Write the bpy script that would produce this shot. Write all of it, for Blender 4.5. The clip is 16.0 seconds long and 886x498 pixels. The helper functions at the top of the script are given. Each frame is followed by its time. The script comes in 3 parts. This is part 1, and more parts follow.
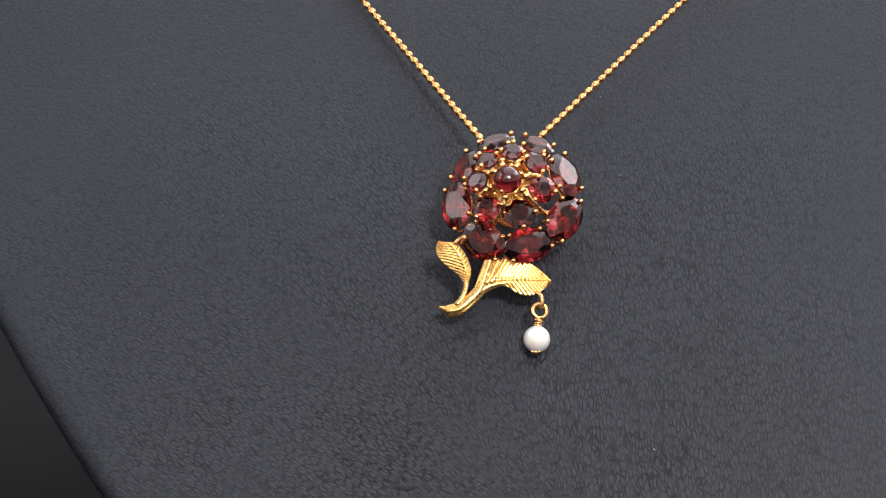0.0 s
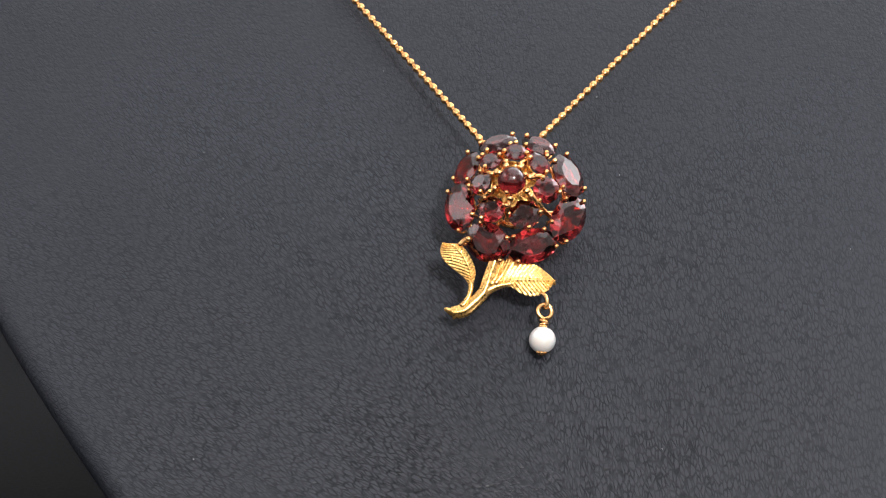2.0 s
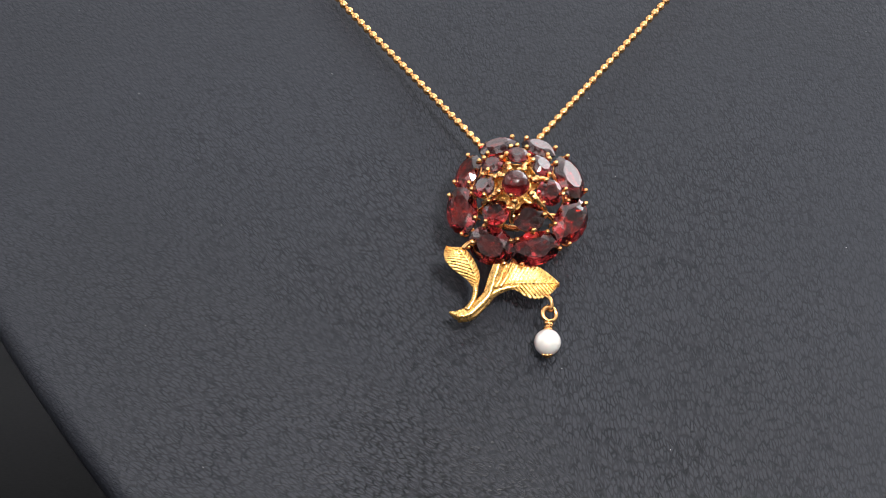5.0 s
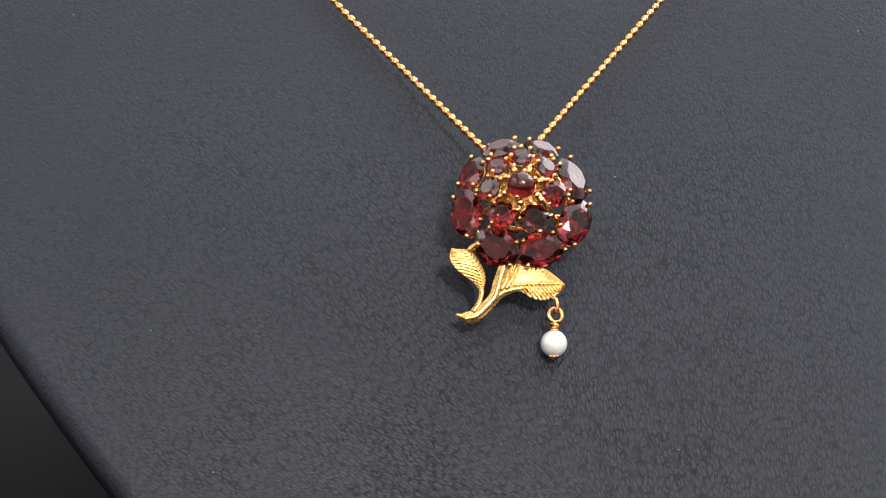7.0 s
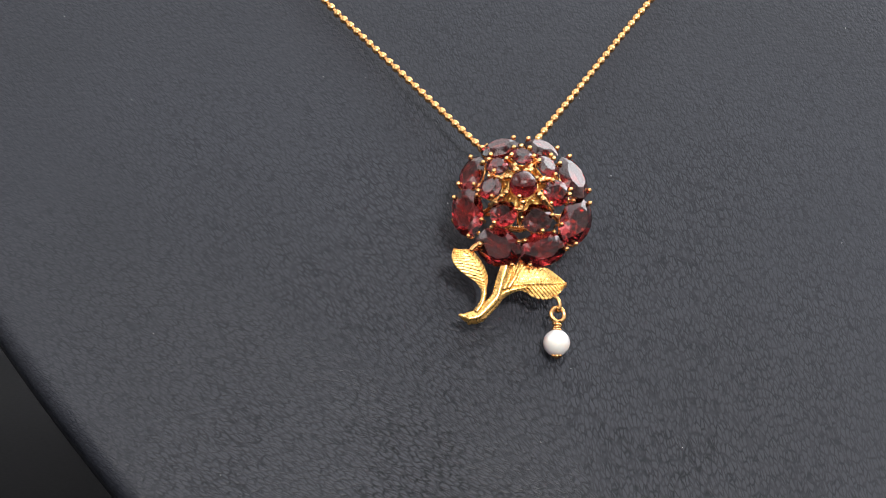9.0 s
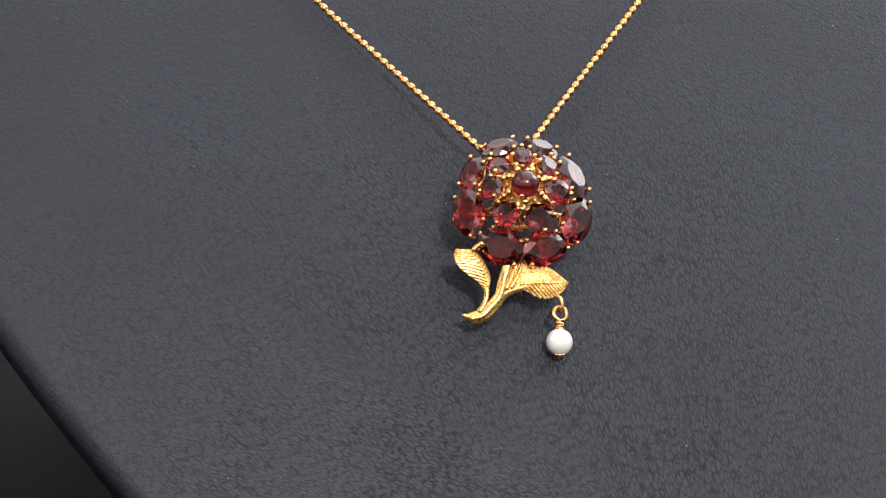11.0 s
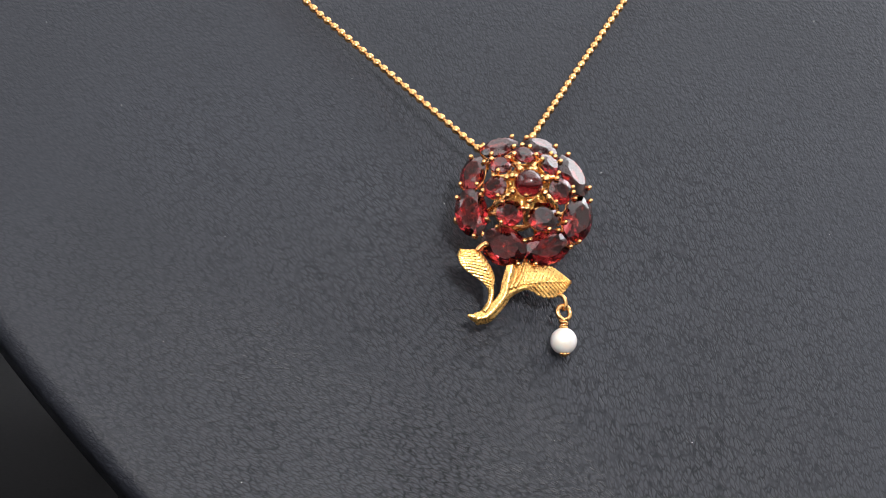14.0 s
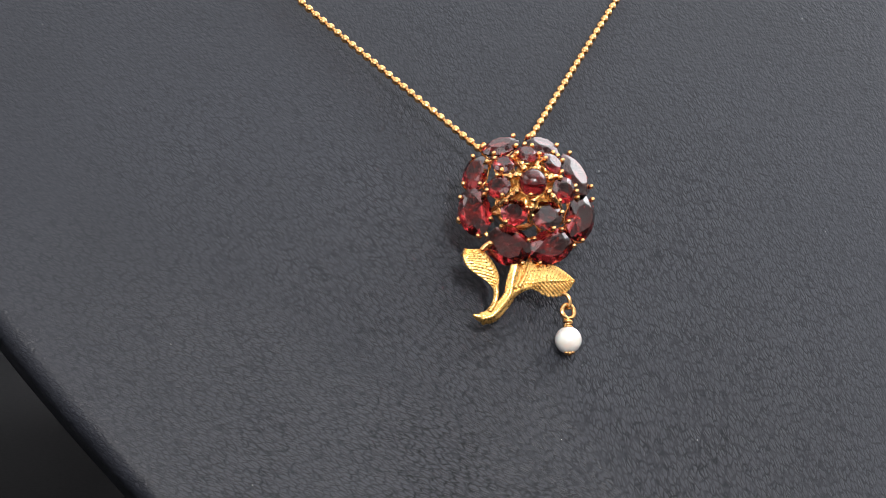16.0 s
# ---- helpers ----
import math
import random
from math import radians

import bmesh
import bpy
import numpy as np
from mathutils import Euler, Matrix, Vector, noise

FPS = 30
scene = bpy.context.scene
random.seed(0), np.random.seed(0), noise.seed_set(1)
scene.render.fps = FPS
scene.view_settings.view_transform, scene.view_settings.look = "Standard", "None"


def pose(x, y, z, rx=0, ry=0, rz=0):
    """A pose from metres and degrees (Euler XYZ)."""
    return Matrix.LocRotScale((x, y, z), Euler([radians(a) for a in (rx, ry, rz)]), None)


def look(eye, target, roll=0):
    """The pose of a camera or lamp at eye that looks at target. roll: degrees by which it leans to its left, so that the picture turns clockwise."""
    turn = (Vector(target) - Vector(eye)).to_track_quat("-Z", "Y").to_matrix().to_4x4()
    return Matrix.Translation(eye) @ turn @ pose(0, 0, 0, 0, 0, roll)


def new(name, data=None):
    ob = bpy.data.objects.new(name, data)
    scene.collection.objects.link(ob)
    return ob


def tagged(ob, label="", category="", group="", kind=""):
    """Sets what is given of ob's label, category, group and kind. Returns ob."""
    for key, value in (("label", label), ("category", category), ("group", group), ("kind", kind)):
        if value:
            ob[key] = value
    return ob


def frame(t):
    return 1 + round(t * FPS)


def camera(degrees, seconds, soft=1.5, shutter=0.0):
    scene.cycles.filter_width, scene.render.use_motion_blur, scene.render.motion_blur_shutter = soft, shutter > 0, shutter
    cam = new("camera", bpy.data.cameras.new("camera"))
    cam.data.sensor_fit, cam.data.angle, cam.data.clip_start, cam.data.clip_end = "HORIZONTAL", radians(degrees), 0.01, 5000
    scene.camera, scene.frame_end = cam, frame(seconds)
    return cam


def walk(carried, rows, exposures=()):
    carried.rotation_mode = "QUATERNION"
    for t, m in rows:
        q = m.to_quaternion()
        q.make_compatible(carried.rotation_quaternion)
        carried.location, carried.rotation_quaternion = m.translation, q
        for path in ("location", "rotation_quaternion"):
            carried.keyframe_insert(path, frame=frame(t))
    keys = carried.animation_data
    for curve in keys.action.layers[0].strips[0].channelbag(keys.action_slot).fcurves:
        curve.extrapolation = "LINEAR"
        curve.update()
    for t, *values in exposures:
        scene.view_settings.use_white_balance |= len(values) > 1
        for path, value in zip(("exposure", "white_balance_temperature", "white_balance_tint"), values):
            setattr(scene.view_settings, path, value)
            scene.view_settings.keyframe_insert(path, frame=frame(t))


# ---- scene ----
# The display stands tilted on a table: its face is laid out flat, in millimetres, and then leant back by TILT.
TILT = pose(0, 0, 0.085, 49.3, 0, 0)
MM = 0.001

# ---- the camera stands before the display; its head trembles a little: seconds, tilt and pan in degrees ----
EYE = (-0.00706, -0.72367, 0.22274)
HEAD = [
    (0, 78.282, 0.711),
    (0.5, 78.281, 0.719),
    (1, 78.285, 0.718),
    (1.5, 78.286, 0.721),
    (2, 78.287, 0.732),
    (2.5, 78.286, 0.732),
    (3, 78.290, 0.725),
    (3.5, 78.294, 0.724),
    (4, 78.301, 0.722),
    (6.5, 78.331, 0.734),
    (7, 78.331, 0.756),
    (7.5, 78.328, 0.763),
    (8, 78.327, 0.764),
    (8.5, 78.323, 0.754),
    (9, 78.320, 0.738),
    (11.5, 78.307, 0.721),
    (12, 78.305, 0.728),
    (12.5, 78.302, 0.722),
    (13, 78.300, 0.710),
    (13.5, 78.297, 0.696),
    (14, 78.294, 0.699),
    (14.5, 78.292, 0.697),
    (15, 78.290, 0.696),
    (15.5, 78.286, 0.704),
    (16, 78.279, 0.708),
]
cam = camera(12.0, 16.0, soft=1.0)
walk(cam, [(t, pose(*EYE, tilt, -1.114, pan)) for t, tilt, pan in HEAD], exposures=[(0, 0.09), (16, 0.09)])

# ---- the display turns slowly about an upright axis, degrees a second ----
AXIS = (0.0070, 0.0050)
RATE = 1.202

# ---- light: a broad ceiling panel, a back window, added side fills, a soft front light and a small key lamp beside the camera ----
world = bpy.data.worlds.new("world")
scene.world = world
world.use_nodes = True
world.node_tree.nodes["Background"].inputs[0].default_value = (0.9, 0.95, 1, 1)
world.node_tree.nodes["Background"].inputs[1].default_value = 0.05


def lamp(name, eye, target, watts, w, h, colour):
    data = bpy.data.lights.new(name, "AREA")
    data.shape, data.size, data.size_y, data.energy, data.color = "RECTANGLE", w, h, watts, colour
    ob = new(name, data)
    ob.matrix_world = look(eye, target)
    return ob


lamp("ceiling_panel", (0.68, 0.3, 2.15), (0.68, 0.3, 0), 31.5, 2.9, 3.2, (0.93, 0.955, 1.0))
lamp("back_window", (0.75, 1.95, 1.05), (0.3, 0, 0.6), 46, 2.5, 1.9, (0.925, 0.96, 1.0))
# unseen side lamps added to brighten leather and stones; no windows stand here
lamp("east_fill", (2.15, 0.65, 1.35), (0, -0.1, 0.3), 50, 2.4, 1.3, (0.96, 0.97, 1.0))
lamp("west_fill", (-2.15, -0.3, 1.35), (0, -0.2, 0.3), 15, 1.8, 1.3, (0.96, 0.97, 1.0))
lamp("front_softbox", (0.1, -1.9, 1.25), (0, 0, 0.09), 13.5, 1.9, 1.2, (1.0, 0.98, 0.96))
lamp("key_lamp", (0.37, -1.16, 0.79), (0, 0, 0.09), 18, 0.13, 0.13, (1.0, 0.96, 0.92))


# ---- materials ----
def nodes(name):
    m = bpy.data.materials.new(name)
    m.use_nodes = True
    t = m.node_tree
    return m, t, t.nodes["Principled BSDF"]


def link(t, a, ai, b, bi):
    t.links.new(a.outputs[ai], b.inputs[bi])


def add_node(t, kind, **values):
    n = t.nodes.new(kind)
    for k, v in values.items():
        n.inputs[k.replace("_", " ")].default_value = v
    return n


def math_node(t, op, a, b):
    n = t.nodes.new("ShaderNodeMath")
    n.operation = op
    for i, v in enumerate((a, b)):
        if isinstance(v, (int, float)):
            n.inputs[i].default_value = v
        else:
            t.links.new(v, n.inputs[i])
    return n.outputs[0]


def ramp(t, src, stops):
    r = t.nodes.new("ShaderNodeValToRGB")
    e = r.color_ramp.elements
    e[0].position, e[0].color = stops[0][0], (*stops[0][1], 1)
    e[1].position, e[1].color = stops[-1][0], (*stops[-1][1], 1)
    for p, c in stops[1:-1]:
        e.new(p).color = (*c, 1)
    t.links.new(src, r.inputs[0])
    return r.outputs[0]


def leather():
    """Blue-black grained leather: pebbles about 0.7 mm, drawn out into creases that lie flatter towards one rim."""
    m, t, b = nodes("black_leather")
    geo = add_node(t, "ShaderNodeTexCoord")
    sep = add_node(t, "ShaderNodeSeparateXYZ")
    link(t, geo, "Object", sep, 0)
    wave = add_node(t, "ShaderNodeTexNoise", Scale=620.0, Detail=2.0)
    link(t, geo, "Object", wave, 0)
    shift = t.nodes.new("ShaderNodeVectorMath")
    shift.operation = "MULTIPLY_ADD"
    link(t, wave, 1, shift, 0)
    shift.inputs[1].default_value = (0.00042, 0.00042, 0.0)
    link(t, geo, "Object", shift, 2)

    def grain(turn, stretch, size):
        """Fine creases round pebbles that are longer one way: one in a crease, nought on a pebble."""
        mapn = t.nodes.new("ShaderNodeMapping")
        mapn.vector_type = "TEXTURE"
        mapn.inputs["Rotation"].default_value = (0, 0, radians(turn))
        mapn.inputs["Scale"].default_value = (1.0, stretch, 1.0)
        link(t, shift, 0, mapn, 0)
        cells = t.nodes.new("ShaderNodeTexVoronoi")
        cells.feature = "DISTANCE_TO_EDGE"
        cells.inputs["Scale"].default_value = size
        link(t, mapn, 0, cells, "Vector")

        def step(lo, hi):
            n = t.nodes.new("ShaderNodeMapRange")
            n.interpolation_type = "SMOOTHSTEP"
            link(t, cells, "Distance", n, 0)
            for k, v in ((1, lo), (2, hi), (3, 0.0), (4, 1.0)):
                n.inputs[k].default_value = v
            return n.outputs[0]

        long = add_node(t, "ShaderNodeTexNoise", Scale=size * 0.42, Detail=1.5, Roughness=0.5)
        link(t, geo, "Object", long, 0)
        broken = ramp(t, long.outputs[0], [(0.36, (0.5, 0.5, 0.5)), (0.64, (1, 1, 1))])
        return math_node(t, "MULTIPLY", math_node(t, "SUBTRACT", 1.0, step(0.0, 0.25)), broken)

    # the creases fan out from a point low on the display
    fan = math_node(t, "ARCTAN2", math_node(t, "SUBTRACT", sep.outputs[0], 0.010), math_node(t, "ADD", sep.outputs[1], 0.060))
    bend = math_node(t, "ADD", fan, math_node(t, "MULTIPLY", wave.outputs[0], 0.25))

    def crossfade(lo, hi, a, b):
        at_angle = t.nodes.new("ShaderNodeMapRange")
        t.links.new(bend, at_angle.inputs[0])
        for k, v in ((1, lo), (2, hi), (3, 0.0), (4, 1.0)):
            at_angle.inputs[k].default_value = v
        mixed = t.nodes.new("ShaderNodeMix")
        link(t, at_angle, 0, mixed, "Factor")
        t.links.new(a, mixed.inputs["A"])
        t.links.new(b, mixed.inputs["B"])
        return mixed.outputs["Result"]

    hide = crossfade(-0.85, -0.70, grain(56, 3.1, 1850.0), crossfade(-0.30, -0.18, grain(38, 3.0, 1750.0), grain(8, 2.9, 1600.0)))
    fine = add_node(t, "ShaderNodeTexNoise", Scale=1500.0, Detail=1.6)
    link(t, geo, "Object", fine, 0)
    deep = add_node(t, "ShaderNodeTexNoise", Scale=45.0, Detail=3.0)
    link(t, geo, "Object", deep, 0)
    amount = t.nodes.new("ShaderNodeMapRange")
    t.links.new(deep.outputs[0], amount.inputs[0])
    for i, v in ((1, 0.35), (2, 0.65), (3, 0.70), (4, 1.0)):
        amount.inputs[i].default_value = v
    worn = t.nodes.new("ShaderNodeVectorMath")
    worn.operation = "DISTANCE"
    link(t, geo, "Object", worn, 0)
    worn.inputs[1].default_value = (-0.008, -0.048, -0.011)
    depth = t.nodes.new("ShaderNodeMapRange")
    link(t, worn, "Value", depth, 0)
    for i, v in ((1, 0.020), (2, 0.095), (3, 0.88), (4, 0.36)):
        depth.inputs[i].default_value = v
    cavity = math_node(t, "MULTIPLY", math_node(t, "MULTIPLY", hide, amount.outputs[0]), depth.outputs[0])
    h = math_node(t, "SUBTRACT", math_node(t, "MULTIPLY", fine.outputs[0], 0.36), math_node(t, "MULTIPLY", cavity, 0.27))
    bump = t.nodes.new("ShaderNodeBump")
    bump.inputs["Strength"].default_value = 1.0
    bump.inputs["Distance"].default_value = 0.00030
    t.links.new(h, bump.inputs["Height"])
    link(t, bump, 0, b, "Normal")
    # a rubbed, shinier patch with fine creases
    spot = t.nodes.new("ShaderNodeVectorMath")
    spot.operation = "DISTANCE"
    link(t, shift, 0, spot, 0)
    spot.inputs[1].default_value = (0.064, 0.030, -0.014)
    near = t.nodes.new("ShaderNodeMapRange")
    link(t, spot, "Value", near, 0)
    for i, v in ((1, 0.004), (2, 0.024), (3, 1.0), (4, 0.0)):
        near.inputs[i].default_value = v
    rub = math_node(t, "MULTIPLY", near.outputs[0], ramp(t, wave.outputs[0], [(0.42, (0, 0, 0)), (0.62, (1, 1, 1))]))
    big = add_node(t, "ShaderNodeTexNoise", Scale=22.0, Detail=4.0)
    link(t, geo, "Object", big, 0)
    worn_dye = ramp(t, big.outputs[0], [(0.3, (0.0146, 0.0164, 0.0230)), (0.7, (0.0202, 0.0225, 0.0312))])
    # shade of the creases, painted in: colour darkens where the cavity mask is deep
    crease_shade = t.nodes.new("ShaderNodeMix")
    crease_shade.data_type = "RGBA"
    t.links.new(cavity, crease_shade.inputs["Factor"])
    t.links.new(worn_dye, crease_shade.inputs[6])
    crease_shade.inputs[7].default_value = (0.006, 0.006, 0.007, 1)
    t.links.new(crease_shade.outputs[2], b.inputs["Base Color"])
    dull = ramp(t, deep.outputs[0], [(0.3, (0.40, 0.40, 0.40)), (0.72, (0.47, 0.47, 0.47))])
    t.links.new(math_node(t, "SUBTRACT", dull, math_node(t, "MULTIPLY", rub, 0.12)), b.inputs["Roughness"])
    # gloss is cut in the creases too, as part of the painted shade
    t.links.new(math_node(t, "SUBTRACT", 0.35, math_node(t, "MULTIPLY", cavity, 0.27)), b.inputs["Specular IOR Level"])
    return m


def gold(name, colour, rough, scratch, size):
    m, t, b = nodes(name)
    geo = add_node(t, "ShaderNodeTexCoord")
    n = add_node(t, "ShaderNodeTexNoise", Scale=size, Detail=4.0)
    link(t, geo, "Object", n, 0)
    dark = tuple(c * 0.86 for c in colour)
    t.links.new(ramp(t, n.outputs[0], [(0.3, dark), (0.7, colour)]), b.inputs["Base Color"])
    t.links.new(ramp(t, n.outputs[0], [(0.3, (rough * 0.7,) * 3), (0.7, (rough * 1.3,) * 3)]), b.inputs["Roughness"])
    b.inputs["Metallic"].default_value = 1.0
    bump = t.nodes.new("ShaderNodeBump")
    bump.inputs["Strength"].default_value = scratch
    bump.inputs["Distance"].default_value = 0.00006
    link(t, n, 0, bump, "Height")
    link(t, bump, 0, b, "Normal")
    return m


def garnet(name, colour, rough=0.0, clear=1.0):
    m, t, b = nodes(name)
    info = t.nodes.new("ShaderNodeObjectInfo")
    dark = tuple(c * 0.7 for c in colour)
    t.links.new(ramp(t, info.outputs["Random"], [(0.0, dark), (1.0, colour)]), b.inputs["Base Color"])
    b.inputs["Roughness"].default_value = rough
    b.inputs["IOR"].default_value = 1.72
    b.inputs["Transmission Weight"].default_value = clear
    return m


def pearl_mat():
    m, t, b = nodes("pearl")
    geo = add_node(t, "ShaderNodeTexCoord")
    n = add_node(t, "ShaderNodeTexNoise", Scale=420.0, Detail=3.0)
    link(t, geo, "Object", n, 0)
    t.links.new(ramp(t, n.outputs[0], [(0.3, (0.84, 0.775, 0.73)), (0.7, (0.89, 0.83, 0.785))]), b.inputs["Base Color"])
    b.inputs["Roughness"].default_value = 0.30
    b.inputs["IOR"].default_value = 1.7
    b.inputs["Metallic"].default_value = 0.10
    b.inputs["Coat Weight"].default_value = 1.0
    b.inputs["Coat Roughness"].default_value = 0.24
    b.inputs["Coat IOR"].default_value = 1.9
    b.inputs["Coat Tint"].default_value = (0.96, 0.98, 1.0, 1)
    b.inputs["Thin Film Thickness"].default_value = 380.0
    b.inputs["Thin Film IOR"].default_value = 1.45
    b.inputs["Subsurface Weight"].default_value = 0.5
    b.inputs["Subsurface Scale"].default_value = 0.0006
    b.inputs["Subsurface Radius"].default_value = (1.0, 0.8, 0.7)
    return m


def plain(name, lo, hi, rough, scale, bump_mm=0.1, shine=0.5):
    m, t, b = nodes(name)
    b.inputs["Specular IOR Level"].default_value = shine
    geo = add_node(t, "ShaderNodeTexCoord")
    n = add_node(t, "ShaderNodeTexNoise", Scale=scale, Detail=6.0)
    link(t, geo, "Object", n, 0)
    t.links.new(ramp(t, n.outputs[0], [(0.3, lo), (0.7, hi)]), b.inputs["Base Color"])
    b.inputs["Roughness"].default_value = rough
    bump = t.nodes.new("ShaderNodeBump")
    bump.inputs["Strength"].default_value = 0.3
    bump.inputs["Distance"].default_value = bump_mm * MM
    link(t, n, 0, bump, "Height")
    link(t, bump, 0, b, "Normal")
    return m


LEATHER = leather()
GOLD = gold("polished_gold", (1.0, 0.56, 0.23), 0.22, 0.25, 900.0)
GOLD_LEAF = gold("brushed_gold", (1.0, 0.585, 0.195), 0.30, 0.55, 2600.0)
GOLD_CHAIN = gold("chain_gold", (1.0, 0.55, 0.22), 0.20, 0.2, 1500.0)
GARNET = garnet("garnet", (0.36, 0.022, 0.025))
GARNET_DOME = garnet("garnet_dome", (0.30, 0.017, 0.019), 0.13, 0.9)
PEARL = pearl_mat()
PAINT = plain("wall_paint", (0.60, 0.59, 0.58), (0.66, 0.65, 0.64), 0.9, 3.0)
CEILING = plain("ceiling_paint", (0.74, 0.73, 0.72), (0.80, 0.79, 0.78), 0.95, 3.0)
BOARDS = plain("floor_grey", (0.16, 0.15, 0.14), (0.22, 0.21, 0.20), 0.6, 4.0)
CLOTH = plain("black_cloth", (0.008, 0.008, 0.009), (0.012, 0.012, 0.013), 1.0, 900.0, 0.1, 0.05)
LINT = plain("lint", (0.55, 0.55, 0.55), (0.75, 0.75, 0.75), 0.9, 3000.0)
STAND = plain("black_board", (0.02, 0.02, 0.02), (0.03, 0.03, 0.03), 0.7, 300.0)


# ---- mesh helpers ----
def part(name, bm, material, parent=None, label="", m=None, smooth=True):
    """Links a bmesh, in millimetres, as one mesh object."""
    bmesh.ops.scale(bm, vec=(MM, MM, MM), verts=bm.verts)
    me = bpy.data.meshes.new(name)
    bm.to_mesh(me)
    bm.free()
    if smooth:
        me.shade_smooth()
    return share(name, me, material, parent, label, m)


def share(name, me, material, parent=None, label="", m=None):
    if not me.materials:
        me.materials.append(material)
    ob = new(name, me)
    ob.parent = parent
    if m is not None:
        ob.matrix_basis = m
    if label:
        ob["label"] = label
    return ob


def at(x, y, z, turn=None):
    """A place on the display, from millimetres."""
    m = Matrix.Translation((x * MM, y * MM, z * MM))
    return m @ turn if turn is not None else m


def thing(name, label, category, m=TILT):
    ob = new(name)
    ob.empty_display_size = 0.01
    ob.matrix_world = m
    return tagged(ob, label, category)


def box(bm, x0, x1, y0, y1, z0, z1):
    vs = [bm.verts.new((x, y, z)) for z in (z0, z1) for x, y in ((x0, y0), (x1, y0), (x1, y1), (x0, y1))]
    for f in ((3, 2, 1, 0), (4, 5, 6, 7), (0, 1, 5, 4), (1, 2, 6, 5), (2, 3, 7, 6), (3, 0, 4, 7)):
        bm.faces.new([vs[i] for i in f])


def tube(bm, points, radii, sides=8, flat=1.0, cap=True):
    """A swept wire through points with a radius at each; flat squashes it across."""
    pts = [Vector(p) for p in points]
    rings, side = [], None
    for i, p in enumerate(pts):
        d = (pts[min(i + 1, len(pts) - 1)] - pts[max(i - 1, 0)]).normalized()
        if side is None:
            side = d.orthogonal().normalized()
        side = (side - side.dot(d) * d).normalized()
        up = d.cross(side)
        r = radii[i] if isinstance(radii, (list, tuple)) else radii
        rings.append([bm.verts.new(p + r * (math.cos(a) * side + flat * math.sin(a) * up)) for a in (2 * math.pi * k / sides for k in range(sides))])
    for a, b in zip(rings, rings[1:]):
        for k in range(sides):
            bm.faces.new((a[k], a[(k + 1) % sides], b[(k + 1) % sides], b[k]))
    if cap:
        bm.faces.new(rings[0][::-1])
        bm.faces.new(rings[-1])


def torus(bm, centre, normal, radius, thick, around=28, sides=8, squash=1.0):
    n = Vector(normal).normalized()
    u = n.orthogonal().normalized()
    v = n.cross(u)
    rings = []
    for i in range(around):
        a = 2 * math.pi * i / around
        out = math.cos(a) * u + math.sin(a) * v
        rings.append([bm.verts.new(Vector(centre) + out * (radius + thick * math.cos(b)) + n * thick * squash * math.sin(b)) for b in (2 * math.pi * k / sides for k in range(sides))])
    for i in range(around):
        a, b = rings[i], rings[(i + 1) % around]
        for k in range(sides):
            bm.faces.new((a[k], b[k], b[(k + 1) % sides], a[(k + 1) % sides]))


def ball(bm, centre, r, sides=12, rows=8, squash=1.0):
    m = Matrix.Translation(centre) @ Matrix.Diagonal((1, 1, squash, 1))
    bmesh.ops.create_uvsphere(bm, u_segments=sides, v_segments=rows, radius=r, matrix=m)


def curve(points, n):
    """A smooth run of n points through the given ones."""
    p = [Vector(q) for q in points]
    p = [2 * p[0] - p[1], *p, 2 * p[-1] - p[-2]]
    out = []
    for i in range(n):
        s = i / (n - 1) * (len(p) - 3)
        k = min(int(s), len(p) - 4)
        f = s - k
        a, b, c, d = p[k : k + 4]
        out.append(0.5 * (2 * b + (c - a) * f + (2 * a - 5 * b + 4 * c - d) * f * f + (3 * b - a - 3 * c + d) * f**3))
    return out


# ---- the room ----
def structure(name, material, label, *bounds):
    bm = bmesh.new()
    box(bm, *[v * 1000 for v in bounds])
    return tagged(part(name, bm, material, smooth=False), label, "", "", "structure")


structure("floor", BOARDS, "grey boarded floor", -2.2, 2.2, -2.4, 2.0, -0.80, -0.75)
structure("ceiling", CEILING, "white painted ceiling", -2.2, 2.2, -2.4, 2.0, 2.2, 2.25)
structure("wall_north", PAINT, "pale painted wall", -2.2, 2.2, 2.0, 2.1, -0.8, 2.25)
structure("wall_south", PAINT, "pale painted wall", -2.2, 2.2, -2.5, -2.4, -0.8, 2.25)
structure("wall_east", PAINT, "pale painted wall", 2.2, 2.3, -2.5, 2.1, -0.8, 2.25)
structure("wall_west", PAINT, "pale painted wall", -2.3, -2.2, -2.5, 2.1, -0.8, 2.25)


def table():
    ob = thing("table", "table covered with plain dark charcoal cloth", "table", Matrix())
    bm = bmesh.new()
    box(bm, -700, 700, -500, 600, -20, 0)
    bmesh.ops.bevel(bm, geom=bm.edges[:], offset=4, segments=2, affect="EDGES")
    part("tabletop", bm, CLOTH, ob)
    for x in (-640, 640):
        for y in (-440, 540):
            bm = bmesh.new()
            box(bm, x - 25, x + 25, y - 25, y + 25, -750, -20)
            part("leg", bm, STAND, ob, smooth=False)


# ---- the leather display ----
def surface(x, y):
    """Height of the leather, in millimetres."""
    return -11.0 - 0.0011 * max(y + 15, 0) ** 2 - 0.0003 * x * x - 0.0004 * max(-y - 27, 0) ** 2


